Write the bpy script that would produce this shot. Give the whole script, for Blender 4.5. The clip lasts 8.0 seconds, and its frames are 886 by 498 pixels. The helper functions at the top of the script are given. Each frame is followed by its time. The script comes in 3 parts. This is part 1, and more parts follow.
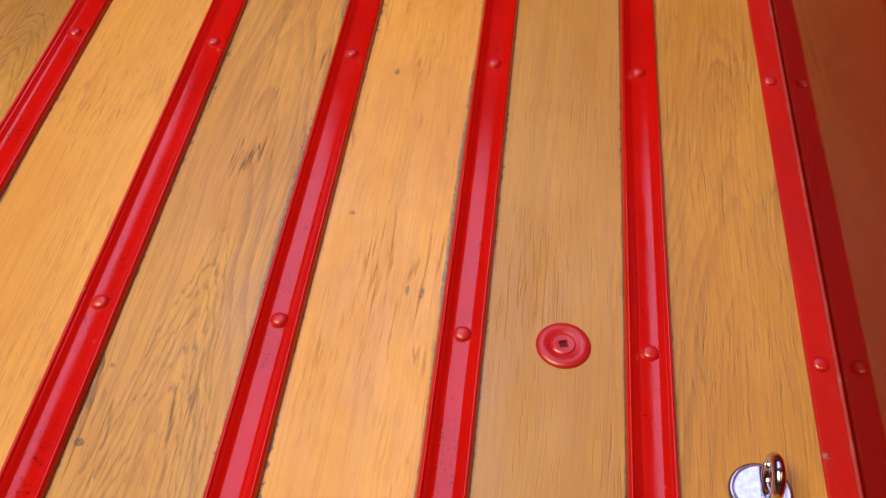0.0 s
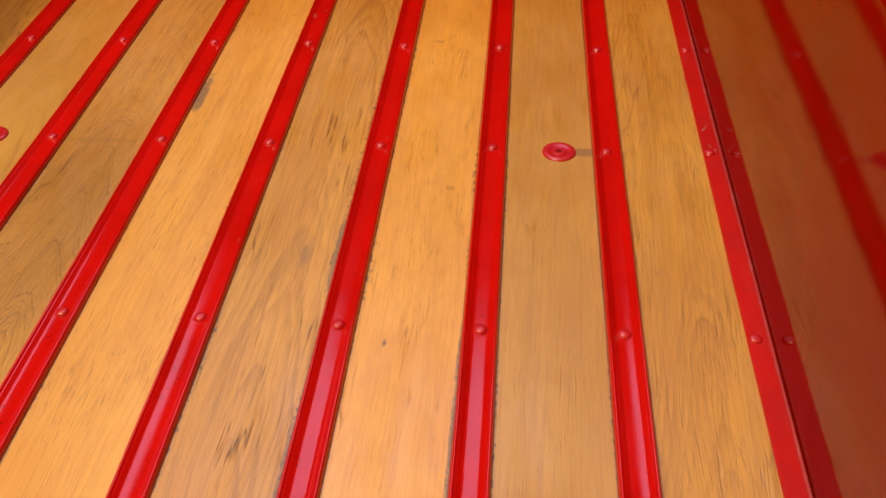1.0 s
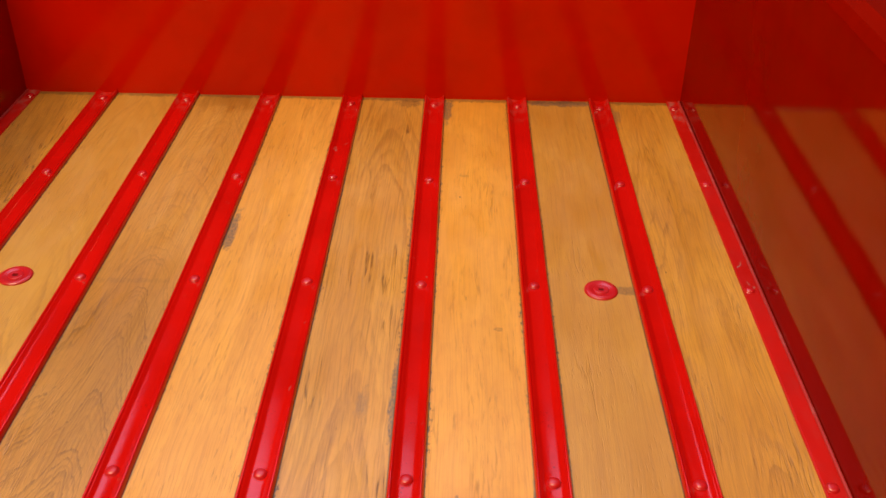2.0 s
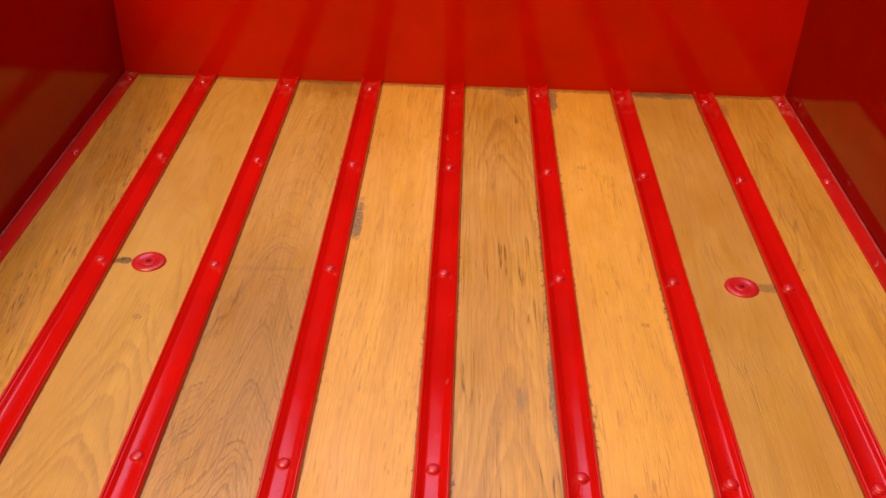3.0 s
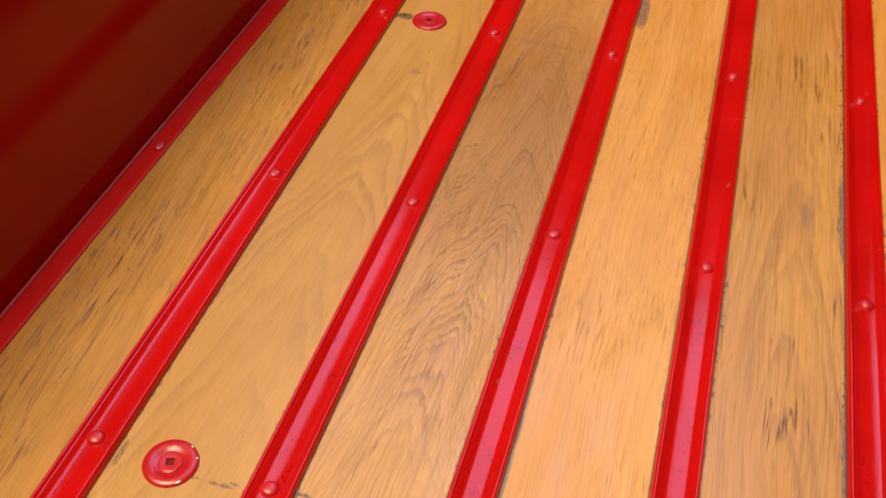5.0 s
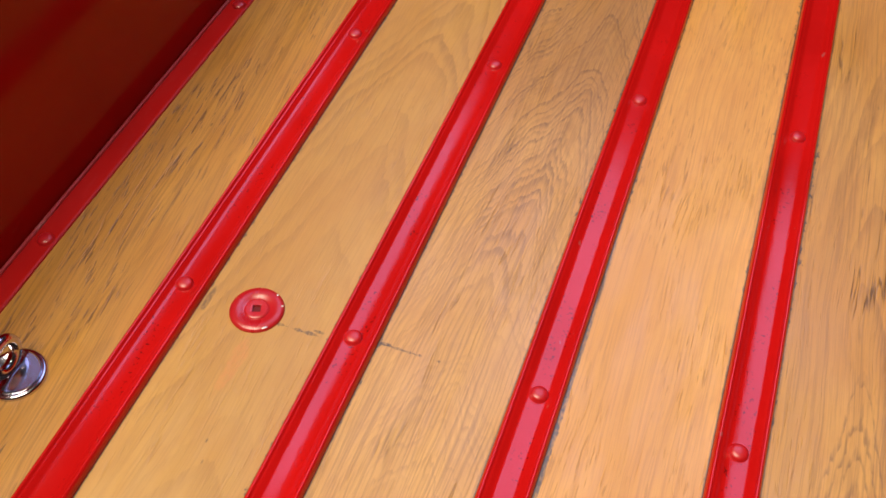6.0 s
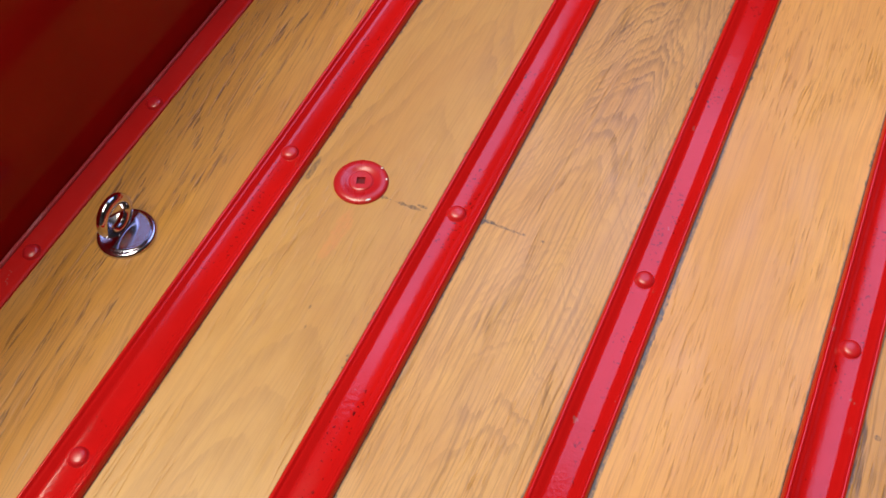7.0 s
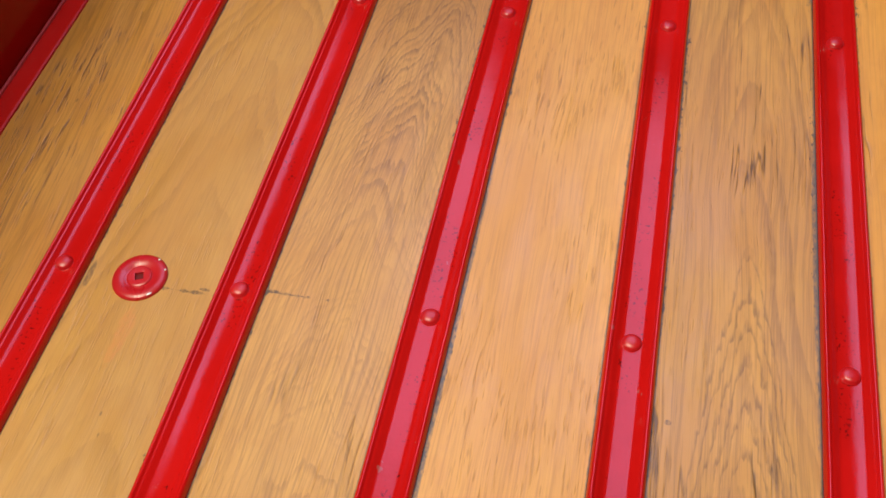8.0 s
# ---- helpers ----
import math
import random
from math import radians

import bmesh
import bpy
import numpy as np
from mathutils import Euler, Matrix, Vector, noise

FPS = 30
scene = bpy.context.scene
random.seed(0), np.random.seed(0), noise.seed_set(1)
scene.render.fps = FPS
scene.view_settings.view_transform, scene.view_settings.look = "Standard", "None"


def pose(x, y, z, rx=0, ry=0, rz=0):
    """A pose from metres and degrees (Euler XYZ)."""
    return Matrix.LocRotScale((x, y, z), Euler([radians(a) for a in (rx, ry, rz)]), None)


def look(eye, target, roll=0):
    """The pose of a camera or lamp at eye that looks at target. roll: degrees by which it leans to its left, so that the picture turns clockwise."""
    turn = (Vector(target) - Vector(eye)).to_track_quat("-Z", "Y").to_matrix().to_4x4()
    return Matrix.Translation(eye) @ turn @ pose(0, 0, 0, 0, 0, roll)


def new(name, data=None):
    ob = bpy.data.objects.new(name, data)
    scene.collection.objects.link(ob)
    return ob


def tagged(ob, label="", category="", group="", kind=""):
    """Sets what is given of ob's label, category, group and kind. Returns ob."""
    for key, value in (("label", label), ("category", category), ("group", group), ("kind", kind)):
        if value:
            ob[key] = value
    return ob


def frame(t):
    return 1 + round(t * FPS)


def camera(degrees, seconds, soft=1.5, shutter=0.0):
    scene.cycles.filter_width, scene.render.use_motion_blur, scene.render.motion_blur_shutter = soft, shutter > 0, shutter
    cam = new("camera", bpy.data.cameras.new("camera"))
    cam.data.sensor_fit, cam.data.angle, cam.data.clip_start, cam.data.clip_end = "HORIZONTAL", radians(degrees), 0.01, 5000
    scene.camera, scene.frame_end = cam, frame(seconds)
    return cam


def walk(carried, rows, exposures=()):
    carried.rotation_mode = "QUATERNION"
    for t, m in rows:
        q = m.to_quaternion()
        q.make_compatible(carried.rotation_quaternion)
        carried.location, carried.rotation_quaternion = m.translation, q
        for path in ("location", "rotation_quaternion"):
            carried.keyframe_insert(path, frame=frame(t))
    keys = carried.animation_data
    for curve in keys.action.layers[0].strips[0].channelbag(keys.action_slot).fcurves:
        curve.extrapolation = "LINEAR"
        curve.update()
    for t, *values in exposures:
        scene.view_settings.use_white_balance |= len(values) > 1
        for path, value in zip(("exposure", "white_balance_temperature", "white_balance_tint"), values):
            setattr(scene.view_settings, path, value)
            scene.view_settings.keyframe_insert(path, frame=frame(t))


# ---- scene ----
cam = camera(49, 8.0, soft=1.6)
PATH = [
    (0, (0.3427, -1.8104, 0.6621), (0.2426, -0.8343, -0.4725), 0.53),
    (0.2, (0.3435, -1.7951, 0.6785), (0.2431, -0.7520, -0.3948), -0.20),
    (0.5, (0.3472, -1.7754, 0.7006), (0.2391, -0.6601, -0.2965), -1.06),
    (0.7, (0.3468, -1.7602, 0.7125), (0.2418, -0.6157, -0.2513), -1.34),
    (1, (0.3402, -1.7350, 0.7293), (0.2353, -0.5723, -0.2125), -1.13),
    (1.2, (0.3326, -1.7196, 0.7412), (0.2291, -0.5315, -0.1685), -0.72),
    (2.3, (0.1302, -1.6979, 0.7600), (0.1393, -0.4316, -0.0439), 1.38),
    (2.5, (0.0862, -1.6948, 0.7596), (0.1006, -0.4308, -0.0481), 1.52),
    (3, (0.0132, -1.6882, 0.7526), (-0.0048, -0.4385, -0.0768), 2.02),
    (3.5, (-0.0354, -1.6877, 0.7417), (-0.1472, -0.4675, -0.1235), 1.75),
    (4, (-0.0639, -1.6947, 0.7216), (-0.2643, -0.5260, -0.1971), 2.36),
    (4.5, (-0.0789, -1.7021, 0.7038), (-0.3214, -0.5912, -0.2745), 2.81),
    (4.7, (-0.0807, -1.7062, 0.6947), (-0.3356, -0.6279, -0.3165), 2.82),
    (5.8, (-0.0944, -1.7363, 0.6582), (-0.3867, -0.7766, -0.4570), 2.62),
    (6, (-0.0976, -1.7413, 0.6532), (-0.4102, -0.8311, -0.4974), 1.14),
    (6.5, (-0.1009, -1.7526, 0.6407), (-0.4416, -0.9135, -0.5550), 0.40),
    (7, (-0.1138, -1.7557, 0.6316), (-0.4945, -1.0052, -0.6101), -2.58),
    (7.2, (-0.1218, -1.7550, 0.6323), (-0.5099, -0.9988, -0.6036), -2.28),
    (7.5, (-0.0964, -1.7514, 0.6383), (-0.4941, -0.9422, -0.5604), -3.61),
    (7.8, (-0.0569, -1.7411, 0.6317), (-0.3699, -0.8810, -0.5568), -4.13),
    (8, (-0.0240, -1.7333, 0.6310), (-0.2788, -0.8598, -0.5615), -5.40),
]
EXPOSURES = [(0.0, -0.16, 6700, 7), (0.5, -0.11, 7350, 13), (1.0, -0.04, 7350, 12), (2.5, 0.07, 7400, 14), (4.5, 0.02, 7000, 14), (6.0, -0.10, 6000, 11), (7.0, -0.17, 5600, 9), (8.0, -0.20, 5900, 8)]
walk(cam, [(t, look(eye, target, roll)) for t, eye, target, roll in PATH], EXPOSURES)

# ---- light ----
world = bpy.data.worlds.new("world")
scene.world = world
world.use_nodes = True
world.node_tree.nodes["Background"].inputs[0].default_value = (0.8, 0.9, 1.0, 1)
world.node_tree.nodes["Background"].inputs[1].default_value = 0.05


def area_lamp(name, watts, colour, size_x, size_y, m):
    data = bpy.data.lights.new(name, "AREA")
    data.shape, data.size, data.size_y, data.energy, data.color = "RECTANGLE", size_x, size_y, watts, colour
    lamp = new(name, data)
    lamp.matrix_world = m
    return lamp


area_lamp("skylight", 52, (0.58, 0.62, 1.0), 2.3, 2.5, look((-0.30, 0.95, 3.17), (-0.30, 0.95, 0)))
area_lamp("hall_lamp", 188, (1.0, 0.85, 0.58), 1.8, 1.8, look((-0.78, -1.9, 3.0), (0.0, -0.7, 0)))

# ---- plan ----
PITCH = 0.155                      # from strip to strip
WALL = 0.619                       # inner face of the bed's sides
FRONT, BACK = 0.022, -2.05         # front and rear ends of the boards
PANEL, LEAN = 0.001, 0.009         # front panel's inner face at the middle, and how it leans along x
ROWS = (-0.029, -0.320, -0.6145, -0.973, -1.336, -1.630, -1.960)
SKEW = 0.005                       # how far the bolt rows lean


# ---- materials ----
def material(name):
    mat = bpy.data.materials.new(name)
    mat.use_nodes = True
    return mat, mat.node_tree.nodes, mat.node_tree.links, mat.node_tree.nodes["Principled BSDF"]


class Graph:
    """Short names for shader nodes."""

    def __init__(self, mat):
        self.n, self.l = mat.node_tree.nodes, mat.node_tree.links

    def put(self, socket, value):
        if isinstance(value, bpy.types.NodeSocket):
            self.l.new(value, socket)
        elif value is not None:
            socket.default_value = value

    def math(self, op, a, b=None, c=None, clamp=False):
        node = self.n.new("ShaderNodeMath")
        node.operation, node.use_clamp = op, clamp
        for k, v in enumerate((a, b, c)):
            if v is not None:
                self.put(node.inputs[k], v)
        return node.outputs[0]

    def own(self, scale=(1, 1, 1), shift=(0, 0, 0)):
        """Object coordinates, shifted differently on each object."""
        info, move = self.n.new("ShaderNodeObjectInfo"), self.n.new("ShaderNodeVectorMath")
        move.operation = "MULTIPLY_ADD"
        self.l.new(info.outputs["Random"], move.inputs[0])
        move.inputs[1].default_value = (37.0, 61.0, 23.0)
        self.l.new(self.coords(scale, shift), move.inputs[2])
        return move.outputs[0]

    def coords(self, scale=(1, 1, 1), shift=(0, 0, 0), kind="Object"):
        tc = self.n.new("ShaderNodeTexCoord")
        mp = self.n.new("ShaderNodeMapping")
        mp.inputs["Scale"].default_value, mp.inputs["Location"].default_value = scale, shift
        self.l.new(tc.outputs[kind], mp.inputs["Vector"])
        return mp.outputs[0]

    def noise(self, vec, scale=1.0, detail=4.0, rough=0.55, distort=0.0):
        node = self.n.new("ShaderNodeTexNoise")
        self.l.new(vec, node.inputs["Vector"])
        node.inputs["Scale"].default_value, node.inputs["Detail"].default_value = scale, detail
        node.inputs["Roughness"].default_value, node.inputs["Distortion"].default_value = rough, distort
        return node.outputs[0]

    def ramp(self, value, lo, hi, a=0.0, b=1.0):
        node = self.n.new("ShaderNodeMapRange")
        node.interpolation_type = "SMOOTHSTEP"
        self.put(node.inputs["Value"], value)
        for key, v in (("From Min", lo), ("From Max", hi), ("To Min", a), ("To Max", b)):
            node.inputs[key].default_value = v
        return node.outputs[0]

    def mix(self, fac, a, b, mode="MIX"):
        node = self.n.new("ShaderNodeMix")
        node.data_type, node.blend_type = "RGBA", mode
        self.put(node.inputs["Factor"], fac)
        self.put(node.inputs[6], a if isinstance(a, bpy.types.NodeSocket) else (*a, 1))
        self.put(node.inputs[7], b if isinstance(b, bpy.types.NodeSocket) else (*b, 1))
        return node.outputs[2]

    def bump(self, height, strength, distance):
        node = self.n.new("ShaderNodeBump")
        node.inputs["Strength"].default_value, node.inputs["Distance"].default_value = strength, distance
        self.l.new(height, node.inputs["Height"])
        return node.outputs[0]

    def blot(self, cx, cy, rx, ry, rough_scale=60.0, ragged=0.9, gritty=True):
        """A ragged oval mark at (cx, cy) of the object."""
        p = self.coords((1 / rx, 1 / ry, 0), (-cx / rx, -cy / ry, 0))
        node = self.n.new("ShaderNodeVectorMath")
        node.operation = "LENGTH"
        self.l.new(p, node.inputs[0])
        rag = self.noise(self.coords((1, 0.5, 1), (cx * 7, cy * 3, 1)), rough_scale, 4, 0.7)
        d = self.math("ADD", node.outputs["Value"], self.math("MULTIPLY", self.math("SUBTRACT", rag, 0.5), 2.6 * ragged))
        if not gritty:
            return self.ramp(d, 0.35, 1.25, 1.0, 0.0)
        grit = self.noise(self.coords((1, 0.4, 1), (cx, cy, 5)), 420.0, 3, 0.7)
        return self.math("MULTIPLY", self.ramp(d, 0.70, 1.10, 1.0, 0.0), self.ramp(grit, 0.36, 0.60, 0.40, 1.0))


def wood(name, light, dark, seed, arch, ring=0.3, crisp=0.2, streak=0.3, ticks=0.2, cracks=0.2, slant=0.0, half=0.0775, worn=0.003, marks=(), bold=None, flame=None):
    """Varnished hardwood; x runs across the board, y along it. arch: (middle x, steepness, spacing) of the arched figure.
    slant: how far the grain leans; marks: (x, y, rx, ry, colour, strength, raggedness)."""
    mat, nodes, links, bsdf = material(name)
    g = Graph(mat)
    s = seed * 3.71
    tc = nodes.new("ShaderNodeTexCoord")
    sep = nodes.new("ShaderNodeSeparateXYZ")
    links.new(tc.outputs["Object"], sep.inputs[0])
    x, y = sep.outputs[0], sep.outputs[1]
    # the grain meanders along the board
    slow = g.math("MULTIPLY_ADD", g.noise(g.coords((9, 2.4, 1), (s, 3, s)), 1.0, 2), 0.026, -0.013)
    quick = g.math("MULTIPLY_ADD", g.noise(g.coords((45, 14, 1), (s, 5, s)), 1.0, 2), 0.0044, -0.0022)
    along = nodes.new("ShaderNodeCombineXYZ")
    lean = g.math("ADD", x, g.math("MULTIPLY", y, slant))
    links.new(g.math("ADD", lean, g.math("ADD", slow, quick)), along.inputs[0])
    links.new(y, along.inputs[1])

    def grain(across, length, shift, detail=3, rough=0.6):
        mp = nodes.new("ShaderNodeMapping")
        mp.inputs["Scale"].default_value, mp.inputs["Location"].default_value = (across, length, 1), (s, shift, s + shift)
        links.new(along.outputs[0], mp.inputs["Vector"])
        return g.noise(mp.outputs[0], 1.0, detail, rough)

    # arched figure: nested parabolas with a sharp late-wood side
    ax, steep, spacing = arch
    drift = g.math("MULTIPLY_ADD", g.noise(g.coords((0.001, 2.0, 1), (s, s, 0)), 1.0, 2), 0.05, ax - 0.025)
    dx = g.math("SUBTRACT", x, drift)
    bend = g.math("SQRT", g.math("ADD", g.math("MULTIPLY", dx, dx), 0.0003))
    f = g.math("ADD", y, g.math("MULTIPLY", bend, steep))
    f = g.math("ADD", f, g.math("MULTIPLY", g.noise(g.coords((16, 3.2, 1), (s, s, 0)), 1.0, 2, 0.5), 0.20))
    f = g.math("ADD", f, g.math("MULTIPLY", g.noise(g.coords((75, 13, 1), (0, s, s)), 1.0, 3, 0.6), 0.042))
    f = g.math("ADD", f, g.math("MULTIPLY", g.noise(g.coords((330, 60, 1), (0, s, 2)), 1.0, 2, 0.6), 0.012))
    level = g.math("MULTIPLY", f, 1 / spacing)
    uneven = nodes.new("ShaderNodeCombineXYZ")
    links.new(g.math("MULTIPLY", level, 0.45), uneven.inputs[0])
    links.new(g.math("MULTIPLY", x, 9.0), uneven.inputs[1])
    uneven.inputs[2].default_value = s
    level = g.math("MULTIPLY_ADD", g.noise(uneven.outputs[0], 1.0, 2, 0.5), 2.2, level)
    saw = g.math("FRACT", level)
    line = g.math("MULTIPLY", g.ramp(saw, 0.25, 0.92), g.ramp(saw, 0.93, 1.0, 1.0, 0.0))
    pale = nodes.new("ShaderNodeTexWhiteNoise")
    pale.noise_dimensions = "1D"
    links.new(g.math("FLOOR", level), pale.inputs["W"])
    line = g.math("MULTIPLY", line, g.ramp(pale.outputs["Value"], 0.1, 0.9, 0.15, 1.0))
    crumb = g.noise(g.coords((420, 40, 1), (s, s, 7)), 1.0, 2, 0.6)
    line = g.math("MULTIPLY", line, g.ramp(crumb, 0.34, 0.62, 0.45, 1.0))
    line = g.math("MULTIPLY", line, g.ramp(g.noise(g.coords((10, 2.2, 1), (0, s, 0)), 1.0, 2), 0.40, 0.60, crisp, 1.0))
    # long fine lines, soft streaks, broad bands and clouds
    fine = grain(620, 9, 0.0, 4, 0.65)
    soft = grain(170, 3.0, 2.0)
    band = grain(26, 0.9, 4.0)
    cloud = g.noise(g.coords((9, 4.0, 1), (s, 1, 2)), 1.0, 3, 0.5)
    mottle = g.noise(g.coords((60, 26, 1), (s, 3, 6)), 1.0, 3, 0.6)
    half_way = [0.6 * a + 0.4 * b for a, b in zip(light, dark)]
    deep = (light[0] * 0.80, light[1] * 0.70, light[2] * 0.54)
    col = g.mix(g.ramp(band, 0.34, 0.68), light, [0.76 * a + 0.24 * b for a, b in zip(light, dark)])
    col = g.mix(g.ramp(cloud, 0.38, 0.68, 0.0, 0.75), col, deep)
    col = g.mix(g.ramp(mottle, 0.42, 0.68, 0.0, 0.35), col, deep)
    col = g.mix(g.math("MULTIPLY", g.ramp(soft, 0.42, 0.68), 0.8 * streak), col, half_way)
    col = g.mix(g.math("MULTIPLY", g.ramp(fine, 0.44, 0.66), 0.85 * streak), col, dark)
    col = g.mix(g.math("MULTIPLY", line, ring), col, dark)
    if bold:
        # a stretch (middle y, half length, strength) where the arched figure is stronger
        there = g.blot(0.0, bold[0], 0.3, bold[1], 25.0, 0.3, False)
        col = g.mix(g.math("MULTIPLY", g.math("MULTIPLY", line, there), bold[2]), col, [0.55 * c for c in dark])
    if flame:
        # a pointed figure of thin dark lines (x, y of its tip, length, strength)
        fx = g.math("SUBTRACT", x, flame[0])
        arm = g.math("SQRT", g.math("ADD", g.math("MULTIPLY", fx, fx), 0.00006))
        u = g.math("ADD", g.math("SUBTRACT", flame[1], y), g.math("MULTIPLY", arm, -6.5))
        u = g.math("ADD", u, g.math("MULTIPLY_ADD", g.noise(g.coords((90, 20, 1), (3, s, s)), 1.0, 3, 0.6), 0.09, -0.045))
        pulse = g.math("FRACT", g.math("MULTIPLY", u, 1 / 0.034))
        pulse = g.math("MULTIPLY", g.ramp(pulse, 0.45, 0.82), g.ramp(pulse, 0.86, 1.0, 1.0, 0.0))
        pulse = g.math("MULTIPLY", pulse, g.math("MULTIPLY", g.ramp(u, -0.004, 0.004), g.ramp(u, 0.5 * flame[2], flame[2], 1.0, 0.0)))
        pulse = g.math("MULTIPLY", pulse, g.ramp(crumb, 0.36, 0.60, 0.3, 1.0))
        col = g.mix(g.math("MULTIPLY", pulse, flame[3]), col, [0.45 * c for c in dark])
    # short dark pores in groups, and thin wandering cracks
    pore = g.math("MULTIPLY", g.ramp(grain(400, 33, 6.0, 2), 0.56, 0.68), g.ramp(g.noise(g.coords((15, 6, 1), (s, s * 2, 3)), 1.0, 3, 0.6), 0.40, 0.58))
    col = g.mix(g.math("MULTIPLY", pore, ticks), col, [0.42 * c for c in dark])
    rift = g.math("ABSOLUTE", g.math("SUBTRACT", grain(95, 4.5, 8.0, 2, 0.5), 0.5))
    rift = g.math("MULTIPLY", g.ramp(rift, 0.006, 0.030, 1.0, 0.0), g.ramp(g.noise(g.coords((24, 6, 1), (s, 8, 3)), 1.0, 3, 0.6), 0.52, 0.64))
    rift = g.math("MULTIPLY", rift, g.ramp(crumb, 0.40, 0.58, 0.5, 1.0))
    col = g.mix(g.math("MULTIPLY", rift, cracks), col, [0.24 * c for c in dark])
    # few black specks
    vor = nodes.new("ShaderNodeTexVoronoi")
    vor.inputs["Scale"].default_value = 1.0
    links.new(g.coords((40, 17, 1), (s, s, s)), vor.inputs["Vector"])
    pick = g.ramp(g.noise(g.coords((11, 6, 1), (s * 2, s, s)), 1.0, 2), 0.60, 0.66)
    speck = g.math("MULTIPLY", g.ramp(vor.outputs["Distance"], 0.03, 0.06, 1.0, 0.0), pick)
    col = g.mix(g.math("MULTIPLY", speck, 0.7), col, (0.03, 0.018, 0.010))
    # ragged dirt where the board meets the strips, plus a thin painted line of gap shade
    near = g.math("SUBTRACT", g.math("ABSOLUTE", x), half - 0.0198)
    rag = g.noise(g.coords((260, 120, 1), (s, s, 4)), 1.0, 4, 0.7)
    some = g.noise(g.coords((7, 5, 1), (s, 9, s)), 1.0, 2)
    reach = g.math("MULTIPLY", g.ramp(rag, 0.48, 0.72), g.ramp(some, 0.44, 0.66, 0.0008, worn))
    edge = g.ramp(g.math("ADD", near, reach), -0.0014, 0.0002)
    col = g.mix(g.math("MULTIPLY", edge, 0.85), col, (0.034, 0.025, 0.019))
    for (mx, my, rx, ry, colour, strength, ragged) in marks:
        b = g.blot(mx, my, rx, ry, 110.0 if ry < 0.003 else 60.0, ragged, colour is not UMBER)
        col = g.mix(g.math("MULTIPLY", b, strength), col, colour, "MULTIPLY" if colour is UMBER else "MIX")
    links.new(col, bsdf.inputs["Base Color"])
    rgh = g.noise(g.coords((35, 9, 1), (s, 2, s)), 1.0, 4, 0.6)
    links.new(g.ramp(rgh, 0.3, 0.7, 0.30, 0.46), bsdf.inputs["Roughness"])
    bsdf.inputs["Specular IOR Level"].default_value = 0.95
    h = g.math("SUBTRACT", g.math("MULTIPLY", fine, 0.5), g.math("ADD", g.math("MULTIPLY", pore, 0.6), rift))
    links.new(g.bump(h, 0.6, 0.0005), bsdf.inputs["Normal"])
    return mat


